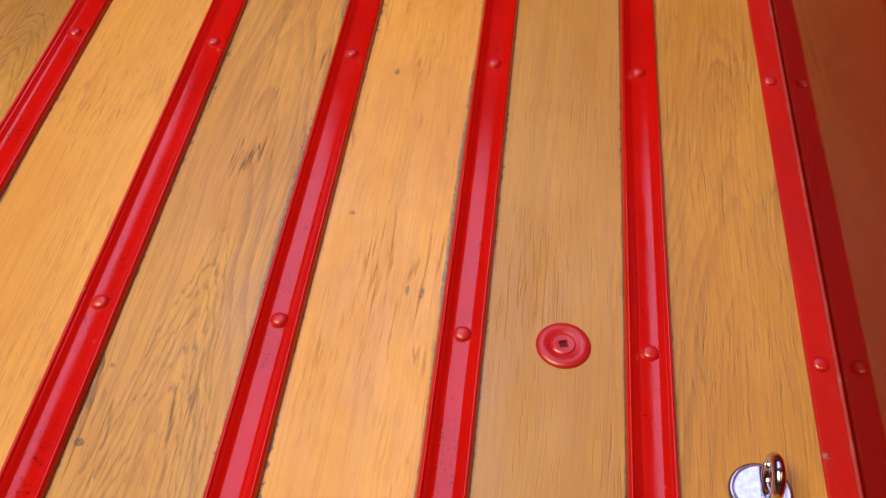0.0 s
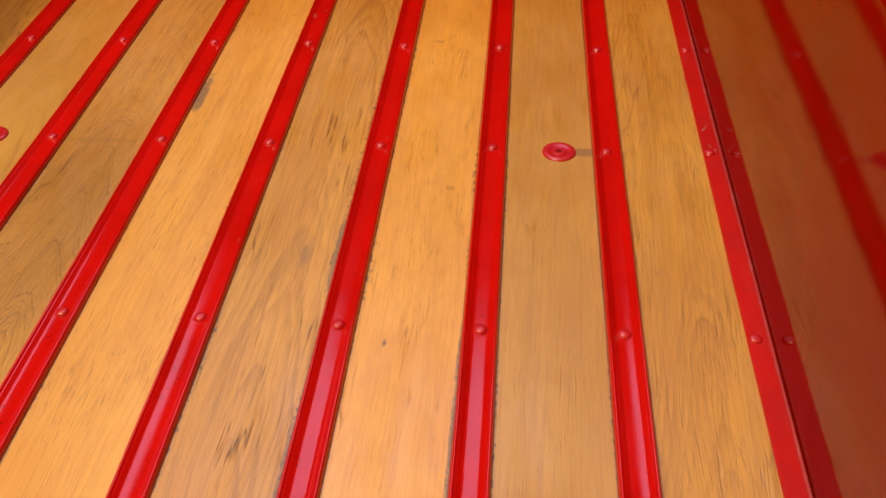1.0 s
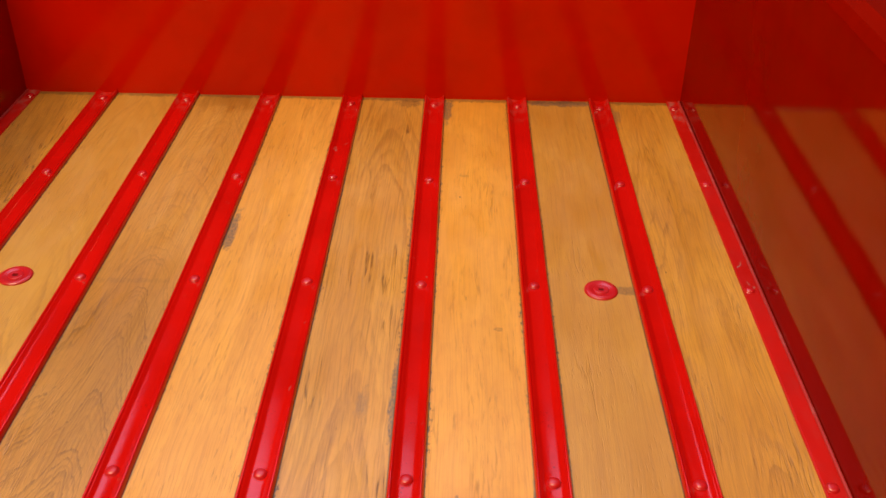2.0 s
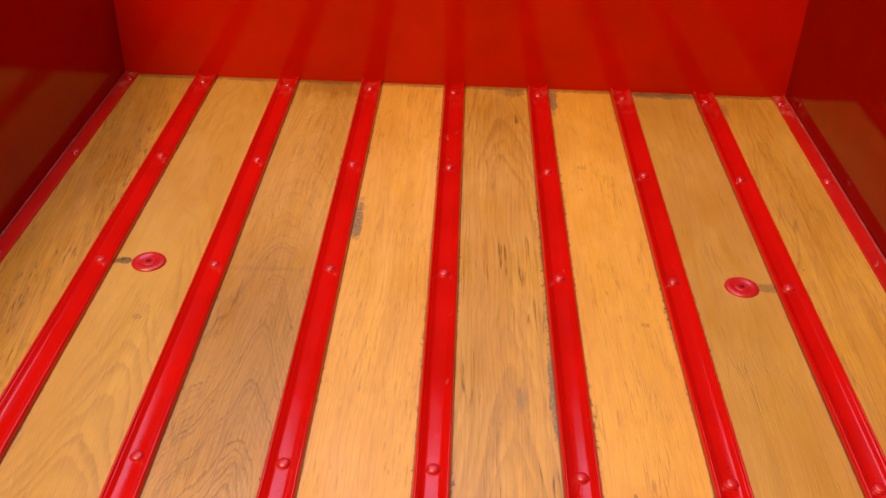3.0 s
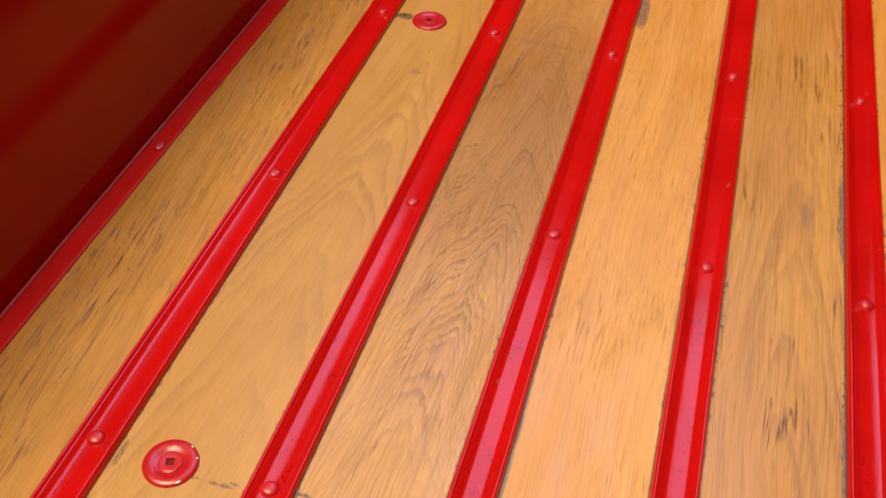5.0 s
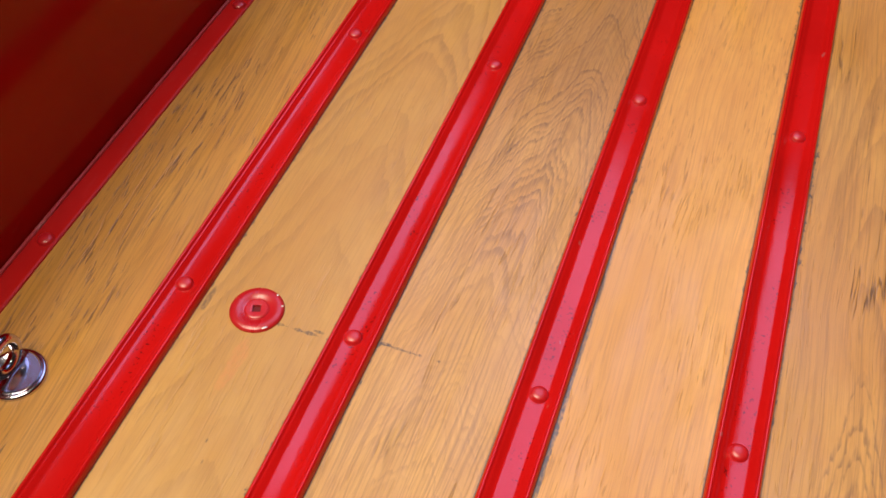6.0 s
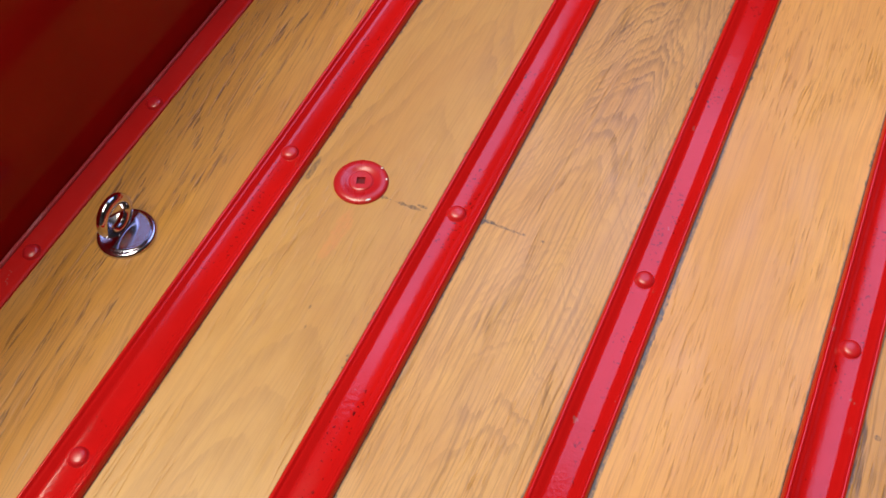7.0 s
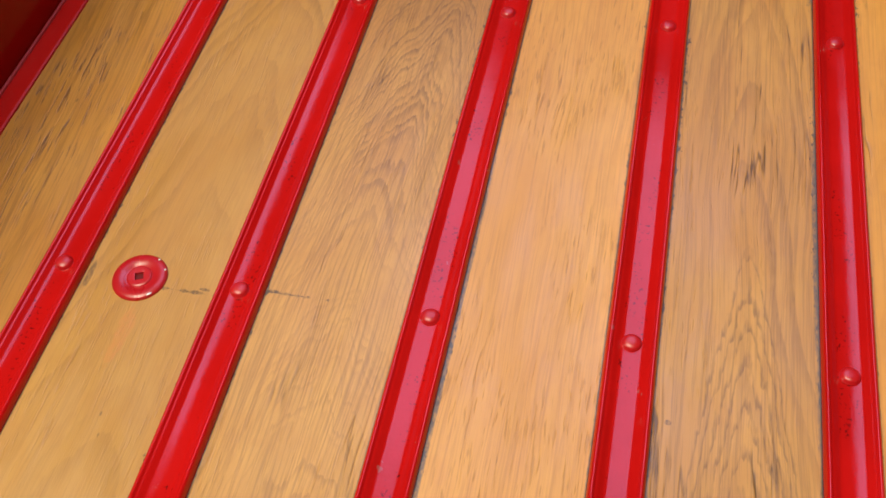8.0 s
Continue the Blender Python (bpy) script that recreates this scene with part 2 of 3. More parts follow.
def red_paint(name, colour=(0.60, 0.010, 0.010), rough=(0.16, 0.26), coat=0.4, dust=0.0, specks=0.0, wave=0.0, chips=0.0, shine=0.5, orange_peel=0.10, end_dust=0.0, gloss_tint=(1.0, 1.0, 1.0)):
    mat, nodes, links, bsdf = material(name)
    g = Graph(mat)
    cloud = g.noise(g.own((1, 1, 1)), 9.0, 4, 0.6)
    col = g.mix(g.ramp(cloud, 0.35, 0.7), colour, [c * 0.86 for c in colour])
    if dust:
        d = g.noise(g.own((1, 0.35, 1)), 85.0, 5, 0.7)
        col = g.mix(g.ramp(d, 0.5, 0.8, 0.0, dust), col, (0.42, 0.22, 0.22))
    if specks:
        dots = g.ramp(g.noise(g.own((1, 0.85, 1)), 420.0, 2, 0.5), 0.62, 0.68)
        sp = g.math("MULTIPLY", dots, g.ramp(g.noise(g.own((38, 16, 1)), 1.0, 3, 0.6), 0.50, 0.60))
        sep = nodes.new("ShaderNodeSeparateXYZ")
        links.new(g.coords(), sep.inputs[0])
        sp = g.math("MULTIPLY", sp, g.ramp(g.math("ABSOLUTE", sep.outputs[0]), 0.0075, 0.0095, 1.0, 0.1))
        sp = g.math("MULTIPLY", sp, g.ramp(sep.outputs[1], -1.05, -0.75, 1.0, 0.15))
        col = g.mix(g.math("MULTIPLY", sp, specks), col, (0.016, 0.003, 0.004))
    if end_dust:
        at = nodes.new("ShaderNodeSeparateXYZ")
        links.new(g.coords(), at.inputs[0])
        settled = g.math("MULTIPLY", g.ramp(at.outputs[1], -0.13, -0.01), g.ramp(g.noise(g.own((1, 0.6, 1)), 70.0, 3, 0.6), 0.44, 0.70))
        col = g.mix(g.math("MULTIPLY", settled, end_dust), col, (0.36, 0.20, 0.17))
    if chips:
        c = g.noise(g.own((1, 0.6, 1), (4, 0, 0)), 70.0, 4, 0.7)
        where = g.noise(g.own((1, 1, 1), (0, 2, 0)), 7.0, 2)
        chip = g.math("MULTIPLY", g.ramp(c, 0.66, 0.70), g.ramp(where, 0.52, 0.62))
        col = g.mix(g.math("MULTIPLY", chip, chips), col, (0.30, 0.17, 0.16))
    links.new(col, bsdf.inputs["Base Color"])
    r = g.noise(g.own((1, 0.5, 1)), 30.0, 4, 0.6)
    links.new(g.ramp(r, 0.3, 0.7, *rough), bsdf.inputs["Roughness"])
    bsdf.inputs["Coat Weight"].default_value = coat
    bsdf.inputs["Specular IOR Level"].default_value = shine
    bsdf.inputs["Specular Tint"].default_value = (*gloss_tint, 1)
    bsdf.inputs["Coat Roughness"].default_value = rough[0]
    fine = g.noise(g.own((1, 1, 1)), 320.0, 2, 0.5)
    h = g.math("MULTIPLY", fine, orange_peel)
    if wave:
        slow = g.noise(g.own((1, 1, 1), (3, 1, 0)), 7.0, 2, 0.5)
        h = g.math("ADD", h, g.math("MULTIPLY", slow, wave))
    links.new(g.bump(h, 0.5, 0.002), bsdf.inputs["Normal"])
    return mat


def metal(name, colour, rough):
    mat, nodes, links, bsdf = material(name)
    g = Graph(mat)
    n = g.noise(g.coords((1, 1, 1)), 180.0, 4, 0.6)
    links.new(g.mix(g.ramp(n, 0.3, 0.7), colour, [c * 0.85 for c in colour]), bsdf.inputs["Base Color"])
    bsdf.inputs["Metallic"].default_value = 1.0
    links.new(g.ramp(n, 0.3, 0.7, rough, rough + 0.07), bsdf.inputs["Roughness"])
    return mat


def plain(name, a, b, scale, rough=0.8):
    mat, nodes, links, bsdf = material(name)
    g = Graph(mat)
    n = g.noise(g.coords((1, 1, 1)), scale, 6, 0.6)
    links.new(g.mix(g.ramp(n, 0.3, 0.7), a, b), bsdf.inputs["Base Color"])
    bsdf.inputs["Roughness"].default_value = rough
    links.new(g.bump(n, 0.3, 0.003), bsdf.inputs["Normal"])
    return mat


UMBER = (0.66, 0.59, 0.42)   # a brown stain that lets the grain through
GREY, BLACK, DIRT = (0.11, 0.092, 0.076), (0.03, 0.022, 0.015), (0.10, 0.062, 0.032)
# both bed sides: the front panel's red darkened, their shade put into the colour
PAINT_WALL_SHADED = red_paint("glossy_red_shaded", (0.24, 0.0040, 0.0010), (0.04, 0.07), 0.0, wave=0.20, shine=0.28, orange_peel=0.02, gloss_tint=(1.0, 0.74, 0.42))
PAINT_SIDE_SHADED = red_paint("satin_red_shaded", (0.33, 0.0045, 0.0014), (0.10, 0.15), 0.0, wave=0.22, shine=0.19, orange_peel=0.03, gloss_tint=(1.0, 0.74, 0.42))
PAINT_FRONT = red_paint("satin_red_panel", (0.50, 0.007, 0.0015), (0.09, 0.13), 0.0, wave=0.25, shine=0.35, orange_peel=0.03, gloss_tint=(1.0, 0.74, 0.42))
PAINT_STRIP = red_paint("red_strip_paint", (0.55, 0.0062, 0.005), (0.10, 0.17), 0.0, specks=0.85, wave=0.40, shine=0.55, chips=0.45, end_dust=0.18)
PAINT_BOLT = red_paint("red_bolt_paint", (0.52, 0.008, 0.012), (0.27, 0.36), 0.0, chips=0.5, orange_peel=0.04, shine=0.85)
PAINT_EDGE = red_paint("dusty_red_edge_paint", (0.50, 0.008, 0.005), (0.34, 0.44), 0.0, dust=0.06, wave=0.3, shine=0.28, chips=0.8, end_dust=0.7)
PAINT_BEAD = red_paint("rubbed_red_bead", (0.42, 0.03, 0.03), (0.40, 0.55), 0.0, dust=0.65)
PAINT_CAP = red_paint("red_cap_paint", (0.50, 0.010, 0.016), (0.26, 0.36), 0.0, chips=0.3, shine=0.75)
CHROME = metal("chrome", (0.66, 0.63, 0.72), 0.11)
BARE = metal("bare_metal", (0.92, 0.90, 0.90), 0.55)
SOCKET = metal("painted_steel_hole", (0.22, 0.035, 0.035), 0.5)
PLASTER = plain("grey_plaster", (0.10, 0.097, 0.092), (0.07, 0.069, 0.066), 3.0)
CONCRETE = plain("concrete", (0.11, 0.105, 0.10), (0.07, 0.067, 0.064), 4.0)
UNDER = plain("dark_underside", (0.03, 0.025, 0.02), (0.015, 0.012, 0.01), 20.0)


# ---- building helpers ----
def mesh_of(bm, name, mat, smooth=False):
    bmesh.ops.recalc_face_normals(bm, faces=bm.faces)
    me = bpy.data.meshes.new(name)
    bm.to_mesh(me)
    bm.free()
    me.materials.append(mat)
    if smooth:
        for poly in me.polygons:
            poly.use_smooth = True
    return me


def part(name, bm, mat, parent, label="", at=(0, 0, 0), smooth=False):
    ob = new(name, mesh_of(bm, name, mat, smooth))
    ob.location = at
    ob.parent = parent
    return tagged(ob, label)


def box(x0, x1, y0, y1, z0, z1, bevel=0.0):
    bm = bmesh.new()
    bmesh.ops.create_cube(bm, size=1.0)
    bmesh.ops.scale(bm, vec=(x1 - x0, y1 - y0, z1 - z0), verts=bm.verts)
    bmesh.ops.translate(bm, vec=((x0 + x1) / 2, (y0 + y1) / 2, (z0 + z1) / 2), verts=bm.verts)
    if bevel:
        bmesh.ops.bevel(bm, geom=bm.edges[:], offset=bevel, segments=2, profile=0.6, affect="EDGES")
    return bm


def lathe(profile, steps=32, square_inside=0.0, turn=0.0):
    """A turned shape from (radius, height) pairs; radii under square_inside follow a square."""
    bm = bmesh.new()
    loops = []
    for r, z in profile:
        if r <= 0:
            loops.append([bm.verts.new((0, 0, z))])
            continue
        ring = []
        for k in range(steps):
            a = 2 * math.pi * k / steps
            rr = r / max(abs(math.cos(a)), abs(math.sin(a))) if r < square_inside else r
            ring.append(bm.verts.new((rr * math.cos(a + turn), rr * math.sin(a + turn), z)))
        loops.append(ring)
    for p, q in zip(loops, loops[1:]):
        for k in range(steps):
            n = (k + 1) % steps
            if len(q) == 1:
                bm.faces.new((p[k], p[n], q[0]))
            elif len(p) == 1:
                bm.faces.new((p[0], q[n], q[k]))
            else:
                bm.faces.new((p[k], p[n], q[n], q[k]))
    return bm


def run(section, y0, y1, steps, sway=0.0, seed=0.0):
    """A section of (x, z) pairs drawn along y, with a slight sway."""
    bm = bmesh.new()
    rings = []
    for k in range(steps + 1):
        y = y0 + (y1 - y0) * k / steps
        dx = sway * (noise.noise((seed, y * 3.0, 0)) + 0.5 * noise.noise((seed, y * 11.0, 5)))
        ring = []
        for n, (x, z) in enumerate(section):
            dz = 0.25 * sway * noise.noise((seed + n * 0.15, y * 7.0, 9)) if z > 0 else 0
            ring.append(bm.verts.new((x + dx, y, z + dz)))
        rings.append(ring)
    for p, q in zip(rings, rings[1:]):
        for k in range(len(section) - 1):
            bm.faces.new((p[k], p[k + 1], q[k + 1], q[k]))
        bm.faces.new((p[-1], p[0], q[0], q[-1]))
    bm.faces.new(rings[0])
    bm.faces.new(rings[-1])
    return bm


# ---- the room that holds the truck ----
GROUND = -0.06
ROOM = 3.6


def structure(name, bm, mat, label, smooth=False):
    return tagged(new(name, mesh_of(bm, name, mat, smooth)), label, kind="structure")


structure("ground", box(-ROOM, ROOM, -4.2, 4.2, GROUND - 0.1, GROUND), CONCRETE, "plain grey concrete garage floor under the truck")
structure("ceiling", box(-ROOM, ROOM, -4.2, 4.2, 3.2, 3.3), PLASTER, "plain grey garage ceiling above the truck bed")
structure("wall_north", box(-ROOM, ROOM, 4.2, 4.3, GROUND, 3.2), PLASTER, "plain grey garage wall ahead of the truck bed")
structure("wall_south", box(-ROOM, ROOM, -4.3, -4.2, GROUND, 3.2), PLASTER, "plain grey garage wall behind the truck bed")
structure("wall_west", box(-ROOM - 0.1, -ROOM, -4.2, 4.2, GROUND, 3.2), PLASTER, "plain grey garage wall beside the truck bed")
structure("wall_east", box(ROOM, ROOM + 0.1, -4.2, 4.2, GROUND, 3.2), PLASTER, "plain grey garage wall beside the truck bed")

# ---- bed: sides, front and floor ----
def side_section(sign):
    """Steel side with a turned-over top rail."""
    pts = [(WALL, -0.06), (WALL, 0.40), (WALL + 0.004, 0.415), (WALL + 0.015, 0.425), (WALL + 0.060, 0.425),
           (WALL + 0.075, 0.415), (WALL + 0.075, 0.38), (WALL + 0.035, 0.38), (WALL + 0.030, -0.06)]
    return [(sign * x, z) for x, z in pts]


# the sides' paint is darker than the front's, with shade in its colour
structure("wall_left", run(side_section(-1), BACK, FRONT, 30), PAINT_SIDE_SHADED, "glossy red painted steel side of a truck bed")
structure("wall_right", run(side_section(1), BACK, FRONT, 30), PAINT_WALL_SHADED, "glossy red painted steel side of a truck bed")
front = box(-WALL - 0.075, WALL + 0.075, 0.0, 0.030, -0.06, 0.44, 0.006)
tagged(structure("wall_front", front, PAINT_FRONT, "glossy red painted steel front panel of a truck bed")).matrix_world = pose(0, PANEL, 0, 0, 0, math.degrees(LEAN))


floor = structure("floor", box(-WALL, WALL, BACK, FRONT, -0.06, -0.030), UNDER, "dark steel sub-floor beneath the bed boards")

# the eight boards: light, dark, arch (middle x, steepness, spacing), ring, crisp, streak, ticks, cracks, slant, worn edge
OAK = [
    dict(light=(0.63, 0.310, 0.047), dark=(0.20, 0.080, 0.013), arch=(0.05, 14, 0.11), ring=0.22, streak=0.55, ticks=0.72, cracks=0.40, slant=0.10),
    dict(light=(0.60, 0.324, 0.067), dark=(0.32, 0.151, 0.027), arch=(0.012, 4.5, 0.050), ring=0.55, crisp=0.10, streak=0.30, ticks=0.15, cracks=0.12),
    dict(light=(0.66, 0.348, 0.077), dark=(0.24, 0.109, 0.022), arch=(0.012, 4, 0.015), ring=0.42, crisp=0.45, streak=0.54, ticks=0.22, cracks=0.45, slant=-0.02),
    dict(light=(0.80, 0.407, 0.077), dark=(0.42, 0.177, 0.032), arch=(0.10, 16, 0.14), ring=0.35, streak=0.46, ticks=0.34, cracks=0.20, worn=0.005),
    dict(light=(0.68, 0.350, 0.066), dark=(0.22, 0.095, 0.018), arch=(0.004, 8, 0.08), ring=0.50, crisp=0.15, streak=0.50, ticks=0.14, cracks=0.75, worn=0.0065),
    dict(light=(0.81, 0.396, 0.060), dark=(0.42, 0.166, 0.023), arch=(-0.01, 3, 0.09), ring=0.20, crisp=0.05, streak=0.32, ticks=0.22, cracks=0.45, worn=0.0065),
    dict(light=(0.59, 0.305, 0.055), dark=(0.33, 0.147, 0.027), arch=(0.12, 15, 0.16), ring=0.30, streak=0.45, ticks=0.12, cracks=0.15, worn=0.004),
    dict(light=(0.65, 0.324, 0.048), dark=(0.26, 0.107, 0.018), arch=(0.01, 6, 0.05), ring=0.55, crisp=0.15, streak=0.52, ticks=0.22, cracks=0.35, slant=-0.03),
]
# worn places, and long thin grey lines beside strips, by board: (x, y, rx, ry, colour, strength, raggedness) from the
# board's middle
Y0 = (FRONT + BACK) / 2
MARKS = {
    0: ((0.01, -0.30 - Y0, 0.05, 0.25, UMBER, 0.6, 0.6),),
    1: ((-0.047, -0.616 - Y0, 0.013, 0.010, BLACK, 1.0, 0.7), (0.031, -1.347 - Y0, 0.022, 0.0010, BLACK, 0.7, 3.2), (0.047, -1.343 - Y0, 0.004, 0.0016, BLACK, 0.8, 0.8),
        (-0.003, -1.393 - Y0, 0.006, 0.030, (0.72, 0.24, 0.06), 0.32, 0.8), (0.008, -0.736 - Y0, 0.012, 0.007, DIRT, 0.5, 1.8),
        (-0.053, -1.343 - Y0, 0.0022, 0.011, BLACK, 0.6, 1.0)),
    2: ((0.0, -0.80 - Y0, 0.10, 0.28, UMBER, 0.75, 0.3), (0.0, -0.02 - Y0, 0.07, 0.06, UMBER, 0.9, 0.8), (-0.036, -1.336 - Y0, 0.022, 0.0010, BLACK, 0.65, 3.2), (-0.052, -1.335 - Y0, 0.005, 0.0016, BLACK, 0.8, 0.8),
        (0.0, -0.62 - Y0, 0.06, 0.006, DIRT, 0.22, 1.6)),
    3: ((-0.0525, -0.488 - Y0, 0.008, 0.060, GREY, 0.95, 0.9), (-0.0572, -1.40 - Y0, 0.0030, 0.26, GREY, 0.9, 0.3)),
    4: ((0.056, -0.85 - Y0, 0.005, 0.070, GREY, 0.85, 1.1), (0.0570, -1.22 - Y0, 0.0030, 0.16, GREY, 0.8, 0.5), (0.03, -0.02 - Y0, 0.02, 0.018, DIRT, 0.6, 1.2),
        (0.020, -0.86 - Y0, 0.008, 0.030, GREY, 0.22, 1.8), (0.0, -0.15 - Y0, 0.05, 0.16, UMBER, 0.2, 0.8),
        (-0.049, -1.467 - Y0, 0.0045, 0.004, BLACK, 0.9, 0.8), (-0.047, -1.396 - Y0, 0.003, 0.0025, BLACK, 0.8, 0.6), (0.018, -0.848 - Y0, 0.006, 0.020, GREY, 0.35, 1.2)),
    5: ((0.0572, -1.17 - Y0, 0.0030, 0.22, GREY, 0.85, 0.5), (-0.054, -0.05 - Y0, 0.010, 0.05, GREY, 0.9, 1.0), (-0.02, -0.30 - Y0, 0.010, 0.006, DIRT, 0.35, 1.5),
        (-0.024, -0.998 - Y0, 0.0025, 0.006, DIRT, 0.8, 0.8), (-0.037, -1.206 - Y0, 0.003, 0.003, DIRT, 0.7, 0.7), (0.026, -1.292 - Y0, 0.002, 0.007, DIRT, 0.8, 0.8),
        (0.039, -1.293 - Y0, 0.002, 0.007, DIRT, 0.8, 0.8), (0.057, -0.993 - Y0, 0.002, 0.009, DIRT, 0.7, 0.8), (0.025, -0.709 - Y0, 0.006, 0.004, DIRT, 0.5, 1.2)),
    6: ((0.043, -0.616 - Y0, 0.017, 0.010, DIRT, 0.65, 0.9), (0.0, -0.008 - Y0, 0.08, 0.012, GREY, 0.9, 1.1)),
    7: ((-0.055, -0.06 - Y0, 0.010, 0.05, GREY, 0.5, 1.2),),
}
BOLD = {1: (-0.95 - Y0, 0.22, 0.18), 2: (-0.87 - Y0, 0.33, 0.98), 4: (-1.33 - Y0, 0.14, 0.10)}   # where the figure is strongest
rng = random.Random(5)
for i, board in enumerate(OAK):
    x0, x1 = (i - 4) * PITCH + 0.004, (i - 3) * PITCH - 0.004
    if i == 0:
        x0 = -WALL + 0.002
    if i == 7:
        x1 = WALL - 0.002
    mid = (i - 3.5) * PITCH
    bm = box(x0 - mid, x1 - mid, (BACK - FRONT) / 2 + 0.001, (FRONT - BACK) / 2 - 0.001, -0.028, 0.0, 0.0015)
    # grime along the joint with the front panel
    grime = ((rng.uniform(-0.03, 0.03), -0.002 + LEAN * mid - Y0, 0.10, 0.010, (0.055, 0.038, 0.024), 0.70, 1.0),)
    mat = wood("oak_board", seed=i + 1.0, marks=MARKS.get(i, ()) + grime, bold=BOLD.get(i), flame=(0.006, -1.165 - Y0, 0.34, 0.50) if i == 4 else None, **board)
    part("plank", bm, mat, floor, at=(mid, Y0, 0))

# ---- strips with their bolts ----
half_section = [(0.0198, 0.0002), (0.0195, 0.0023), (0.0189, 0.0045), (0.0181, 0.0062), (0.0172, 0.0072), (0.0163, 0.0075), (0.0154, 0.0071), (0.0147, 0.0061), (0.0141, 0.0052),
                (0.0134, 0.0050), (0.0126, 0.0046), (0.0115, 0.0038), (0.0102, 0.0028), (0.0091, 0.0020), (0.0080, 0.0014), (0.0060, 0.00108)]
STRIP = [(-x, z) for x, z in half_section] + [(0.0, 0.00100)] + [(x, z) for x, z in reversed(half_section)]
BOLT = mesh_of(lathe([(0.0078, -0.0002), (0.0077, 0.0004), (0.0070, 0.0006), (0.0070, 0.0013), (0.0066, 0.0022), (0.0058, 0.0030), (0.0046, 0.0036), (0.0032, 0.0039), (0.0016, 0.0041), (0, 0.0041)], 24), "bolt", PAINT_BOLT, True)


def bolts(parent, xs, ys, z, seed):
    rng = random.Random(seed)
    for y in ys:
        ob = new("bolt", BOLT)
        ob.parent = parent
        ob.matrix_basis = pose(xs + rng.uniform(-0.0012, 0.0012), y + rng.uniform(-0.002, 0.002), z, rng.uniform(-4, 4), rng.uniform(-4, 4), rng.uniform(0, 360))


def metal_strip(i):
    x = (i - 4) * PITCH
    ob = new("metal_strip", None)
    ob.location = (x, 0, 0)
    tagged(ob, "red painted steel strip bolted between the wooden bed boards", "strip", "strips along the wooden bed floor")
    part("rail", run(STRIP, BACK, FRONT - 0.001, 220, 0.0005, i * 2.3), PAINT_STRIP, ob, smooth=True)
    bolts(ob, 0, [y + SKEW * x for y in ROWS], 0.0014, i)
    return ob


def edge_strip(sign):
    x = sign * 0.6026
    section = [(sign * 0.0160, 0.0), (sign * 0.0160, 0.0030), (sign * 0.0125, 0.0032), (sign * -0.0075, 0.0028), (sign * -0.0092, 0.0018), (sign * -0.0094, 0.0)]
    ob = new("edge_strip", None)
    ob.location = (x, 0, 0)
    tagged(ob, "dusty red steel edge strip along the bed side", "strip", "edge strips along the bed sides")
    part("rail", run(section, BACK, FRONT - 0.001, 160, 0.0004, 40 + sign), PAINT_EDGE, ob)
    bead = [(sign * (0.0138 + 0.0021 * math.cos(a)), 0.0036 + 0.0021 * math.sin(a)) for a in [k * math.pi / 4 for k in range(8)]]
    part("bead", run(bead, BACK, FRONT - 0.001, 120, 0.0004, 50 + sign), PAINT_BEAD, ob, "rubbed pale seam along the strip", smooth=True)
    bolts(ob, 0, [y + SKEW * x for y in ROWS] + ([-1.5106] if sign < 0 else []), 0.0028, 20 + sign)
    return ob


for i in range(1, 8):
    metal_strip(i)
edge_strip(-1)
edge_strip(1)


# ---- round caps on the boards ----
def round_cap(x, y, turn):
    ob = new("round_cap", None)
    ob.matrix_basis = pose(x, y, 0, 0, 0, turn)
    tagged(ob, "round red painted washer cap with a square centre hole", "washer cap", "washer caps on the bed boards")
    part("washer", lathe([(0.0228, 0.0), (0.0229, 0.0010), (0.0222, 0.0022), (0.0205, 0.0031), (0.0180, 0.0036), (0.0150, 0.0034),
                          (0.0125, 0.0024), (0.0108, 0.0018), (0.0098, 0.0018)], 48), PAINT_CAP, ob, smooth=True)
    part("screw", lathe([(0.0104, 0.0017), (0.0100, 0.0028), (0.0088, 0.0034), (0.0060, 0.0033), (0.0035, 0.0031), (0.0034, 0.0008)], 32, 0.0050),
         PAINT_CAP, ob, "flat red screw head with a square hole", smooth=False)
    part("socket", lathe([(0.0036, 0.0008), (0, 0.0008)], 16, 0.0050), SOCKET, ob, "dark square hole")
    return ob


def chip(cap, angle, radius, height, long, wide):
    """A fleck of bare metal on the rim of a cap."""
    bm = bmesh.new()
    bmesh.ops.create_uvsphere(bm, u_segments=10, v_segments=6, radius=1.0)
    bmesh.ops.scale(bm, vec=(wide, long, 0.0005), verts=bm.verts)
    bmesh.ops.rotate(bm, matrix=Matrix.Rotation(angle, 3, "Z"), verts=bm.verts)
    part("chip", bm, BARE, cap, "bare pale metal fleck", at=(radius * math.cos(angle), radius * math.sin(angle), height), smooth=True)


for x, y, turn in ((-0.3986, -0.6175, 12), (-0.397, -1.341, 20), (0.400, -0.617, -8), (0.395, -1.335, 14)):
    cap = round_cap(x, y, turn)
    if turn == 20:
        for angle in (-46, 27, 61):
            chip(cap, radians(angle - turn), 0.0212, 0.0029, 0.0026 if angle == -46 else 0.0011, 0.0011)


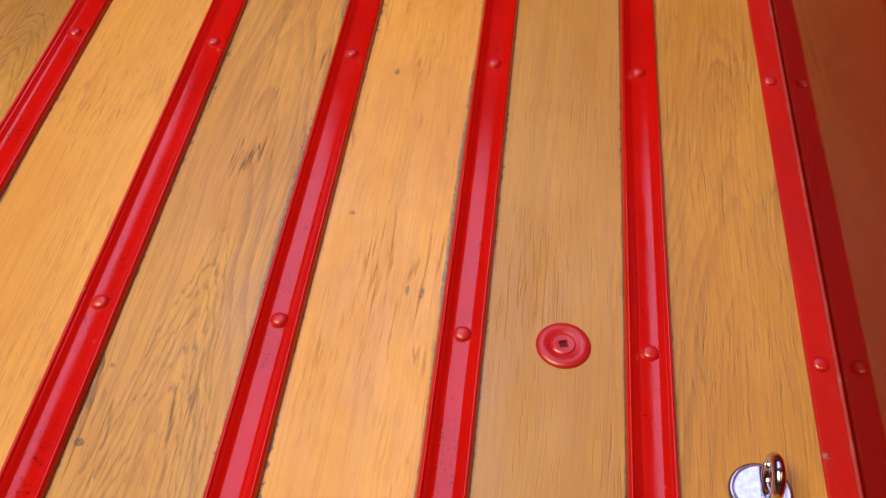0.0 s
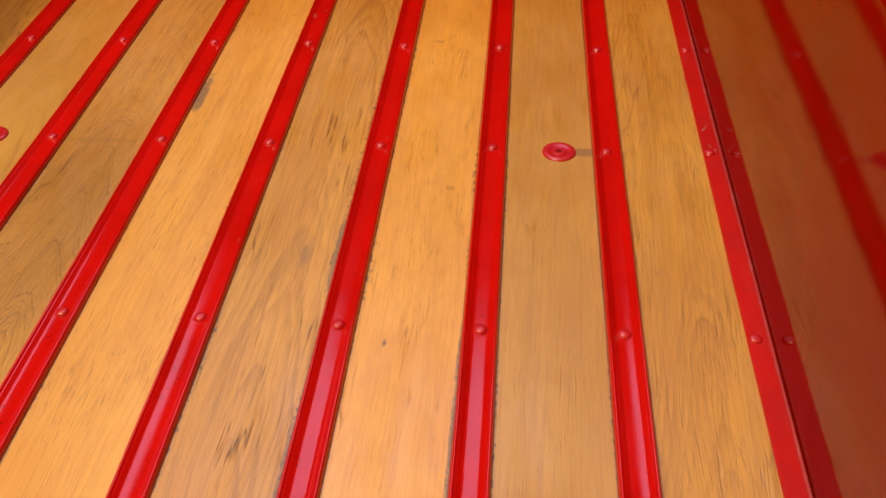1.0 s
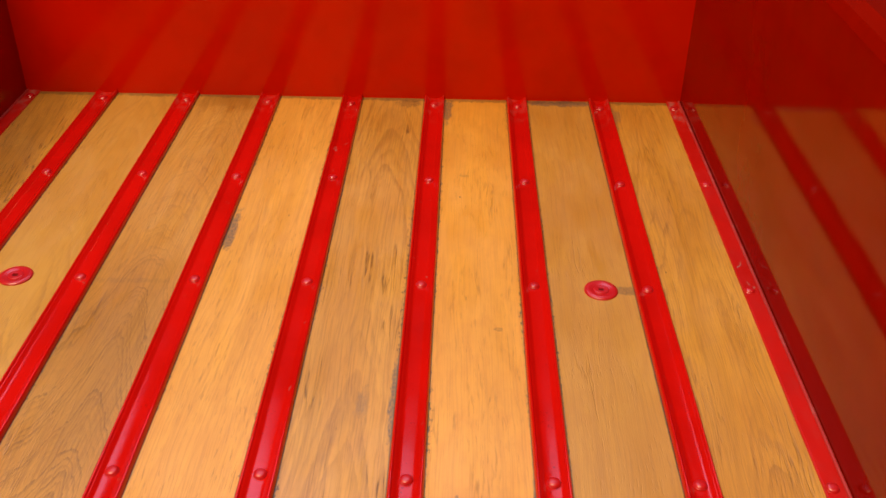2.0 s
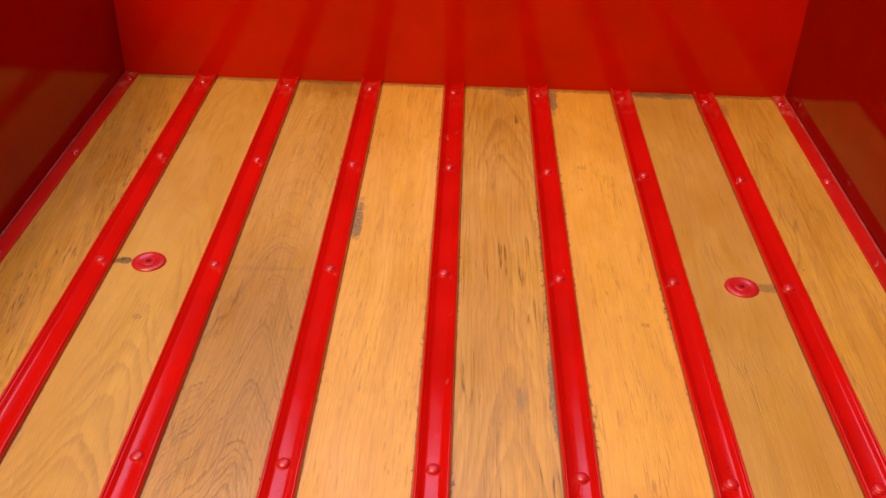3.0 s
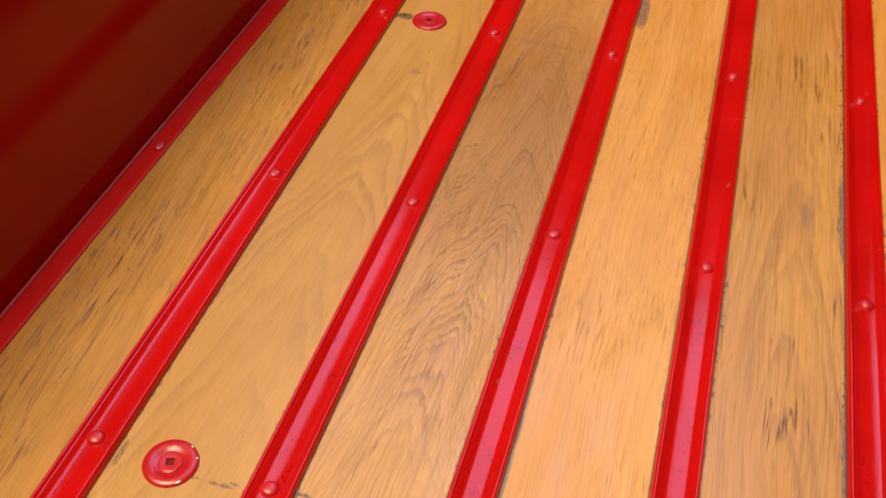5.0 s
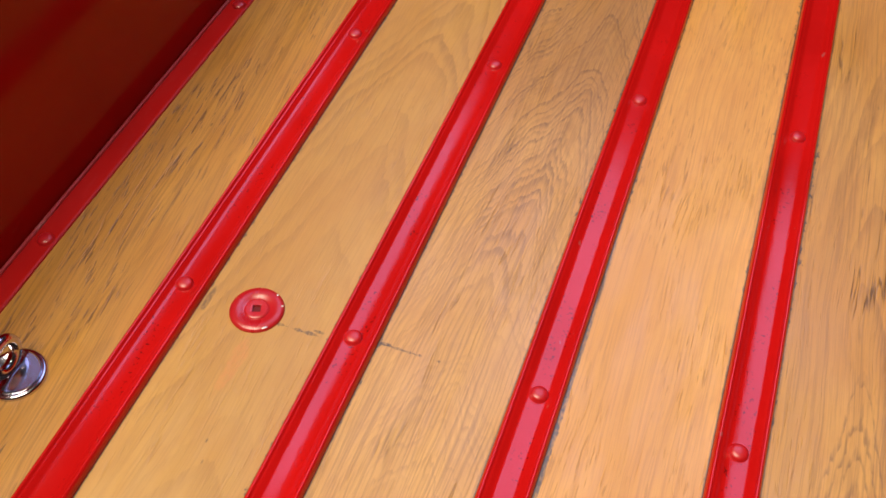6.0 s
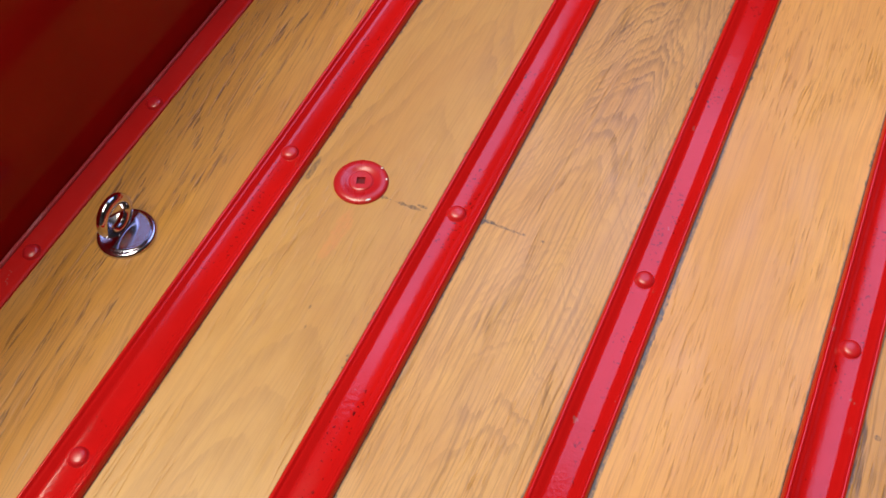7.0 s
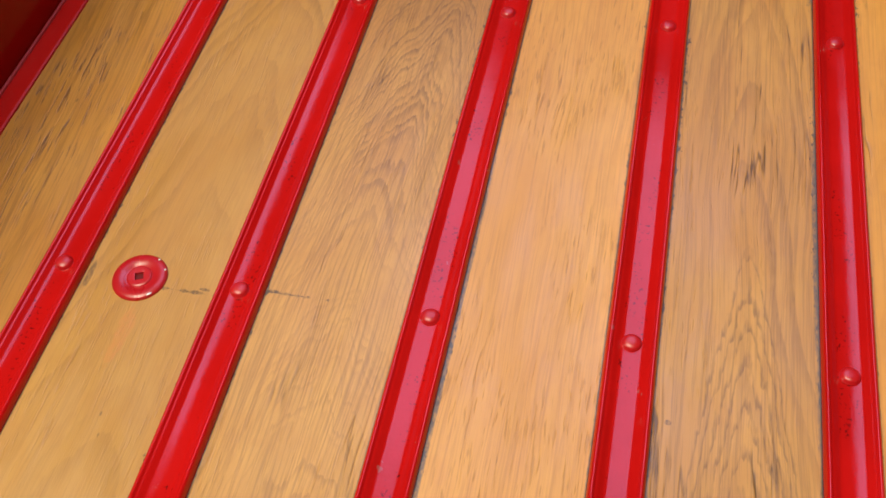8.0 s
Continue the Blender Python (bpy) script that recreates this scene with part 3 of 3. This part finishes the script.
# ---- tie-down rings ----
def tie_down(x, y, sign):
    """A chromed ring that stands in a slotted round base."""
    ob = new("tie_down_ring", None)
    ob.matrix_basis = pose(x, y, 0)
    tagged(ob, "chrome tie-down ring standing on its round base", "tie-down ring", "tie-down rings on the outer boards")
    part("base", lathe([(0.0240, 0.0), (0.0242, 0.0012), (0.0236, 0.0028), (0.0222, 0.0036), (0.0200, 0.0036), (0.0190, 0.0028), (0, 0.0026)], 48), CHROME, ob, smooth=True)
    # flat half plate on the inner side of the slot, with a bevelled edge
    bm = bmesh.new()
    rim = [(0.0198 * math.cos(a), 0.0198 * math.sin(a)) for a in [math.pi / 2 + math.pi * k / 18 for k in range(19)]]
    loops = []
    for shrink, z, fall in ((1.0, 0.0024, 0.0), (1.0, 0.0058, 0.11), (0.93, 0.0070, 0.13)):
        loops.append([bm.verts.new((sign * (px * shrink - 0.0012 * (1 - shrink) / 0.07), py * shrink, z + fall * px)) for px, py in rim])
    bm.faces.new(loops[0])
    bm.faces.new(loops[-1])
    for p, q in zip(loops, loops[1:]):
        for k in range(19):
            n = (k + 1) % 19
            bm.faces.new((p[k], p[n], q[n], q[k]))
    part("cover_plate", bm, CHROME, ob)
    part("lug", box(sign * 0.0035 - 0.0045, sign * 0.0035 + 0.0045, -0.0075, 0.0075, 0.0024, 0.0085, 0.002), CHROME, ob)
    bm = bmesh.new()
    big, small, m, n = 0.0143, 0.0050, 40, 14
    grid = []
    for k in range(m):
        a = 2 * math.pi * k / m
        grid.append([])
        for j in range(n):
            b = 2 * math.pi * j / n
            r = big + small * math.cos(b)
            grid[-1].append(bm.verts.new((sign * 0.0035 + 0.95 * small * math.sin(b), r * math.cos(a), 0.0235 + r * math.sin(a))))
    for k in range(m):
        for j in range(n):
            bm.faces.new((grid[k][j], grid[(k + 1) % m][j], grid[(k + 1) % m][(j + 1) % n], grid[k][(j + 1) % n]))
    part("ring", bm, CHROME, ob, smooth=True)
    return ob


tie_down(-0.545, -1.463, -1)
tie_down(0.544, -1.452, 1)
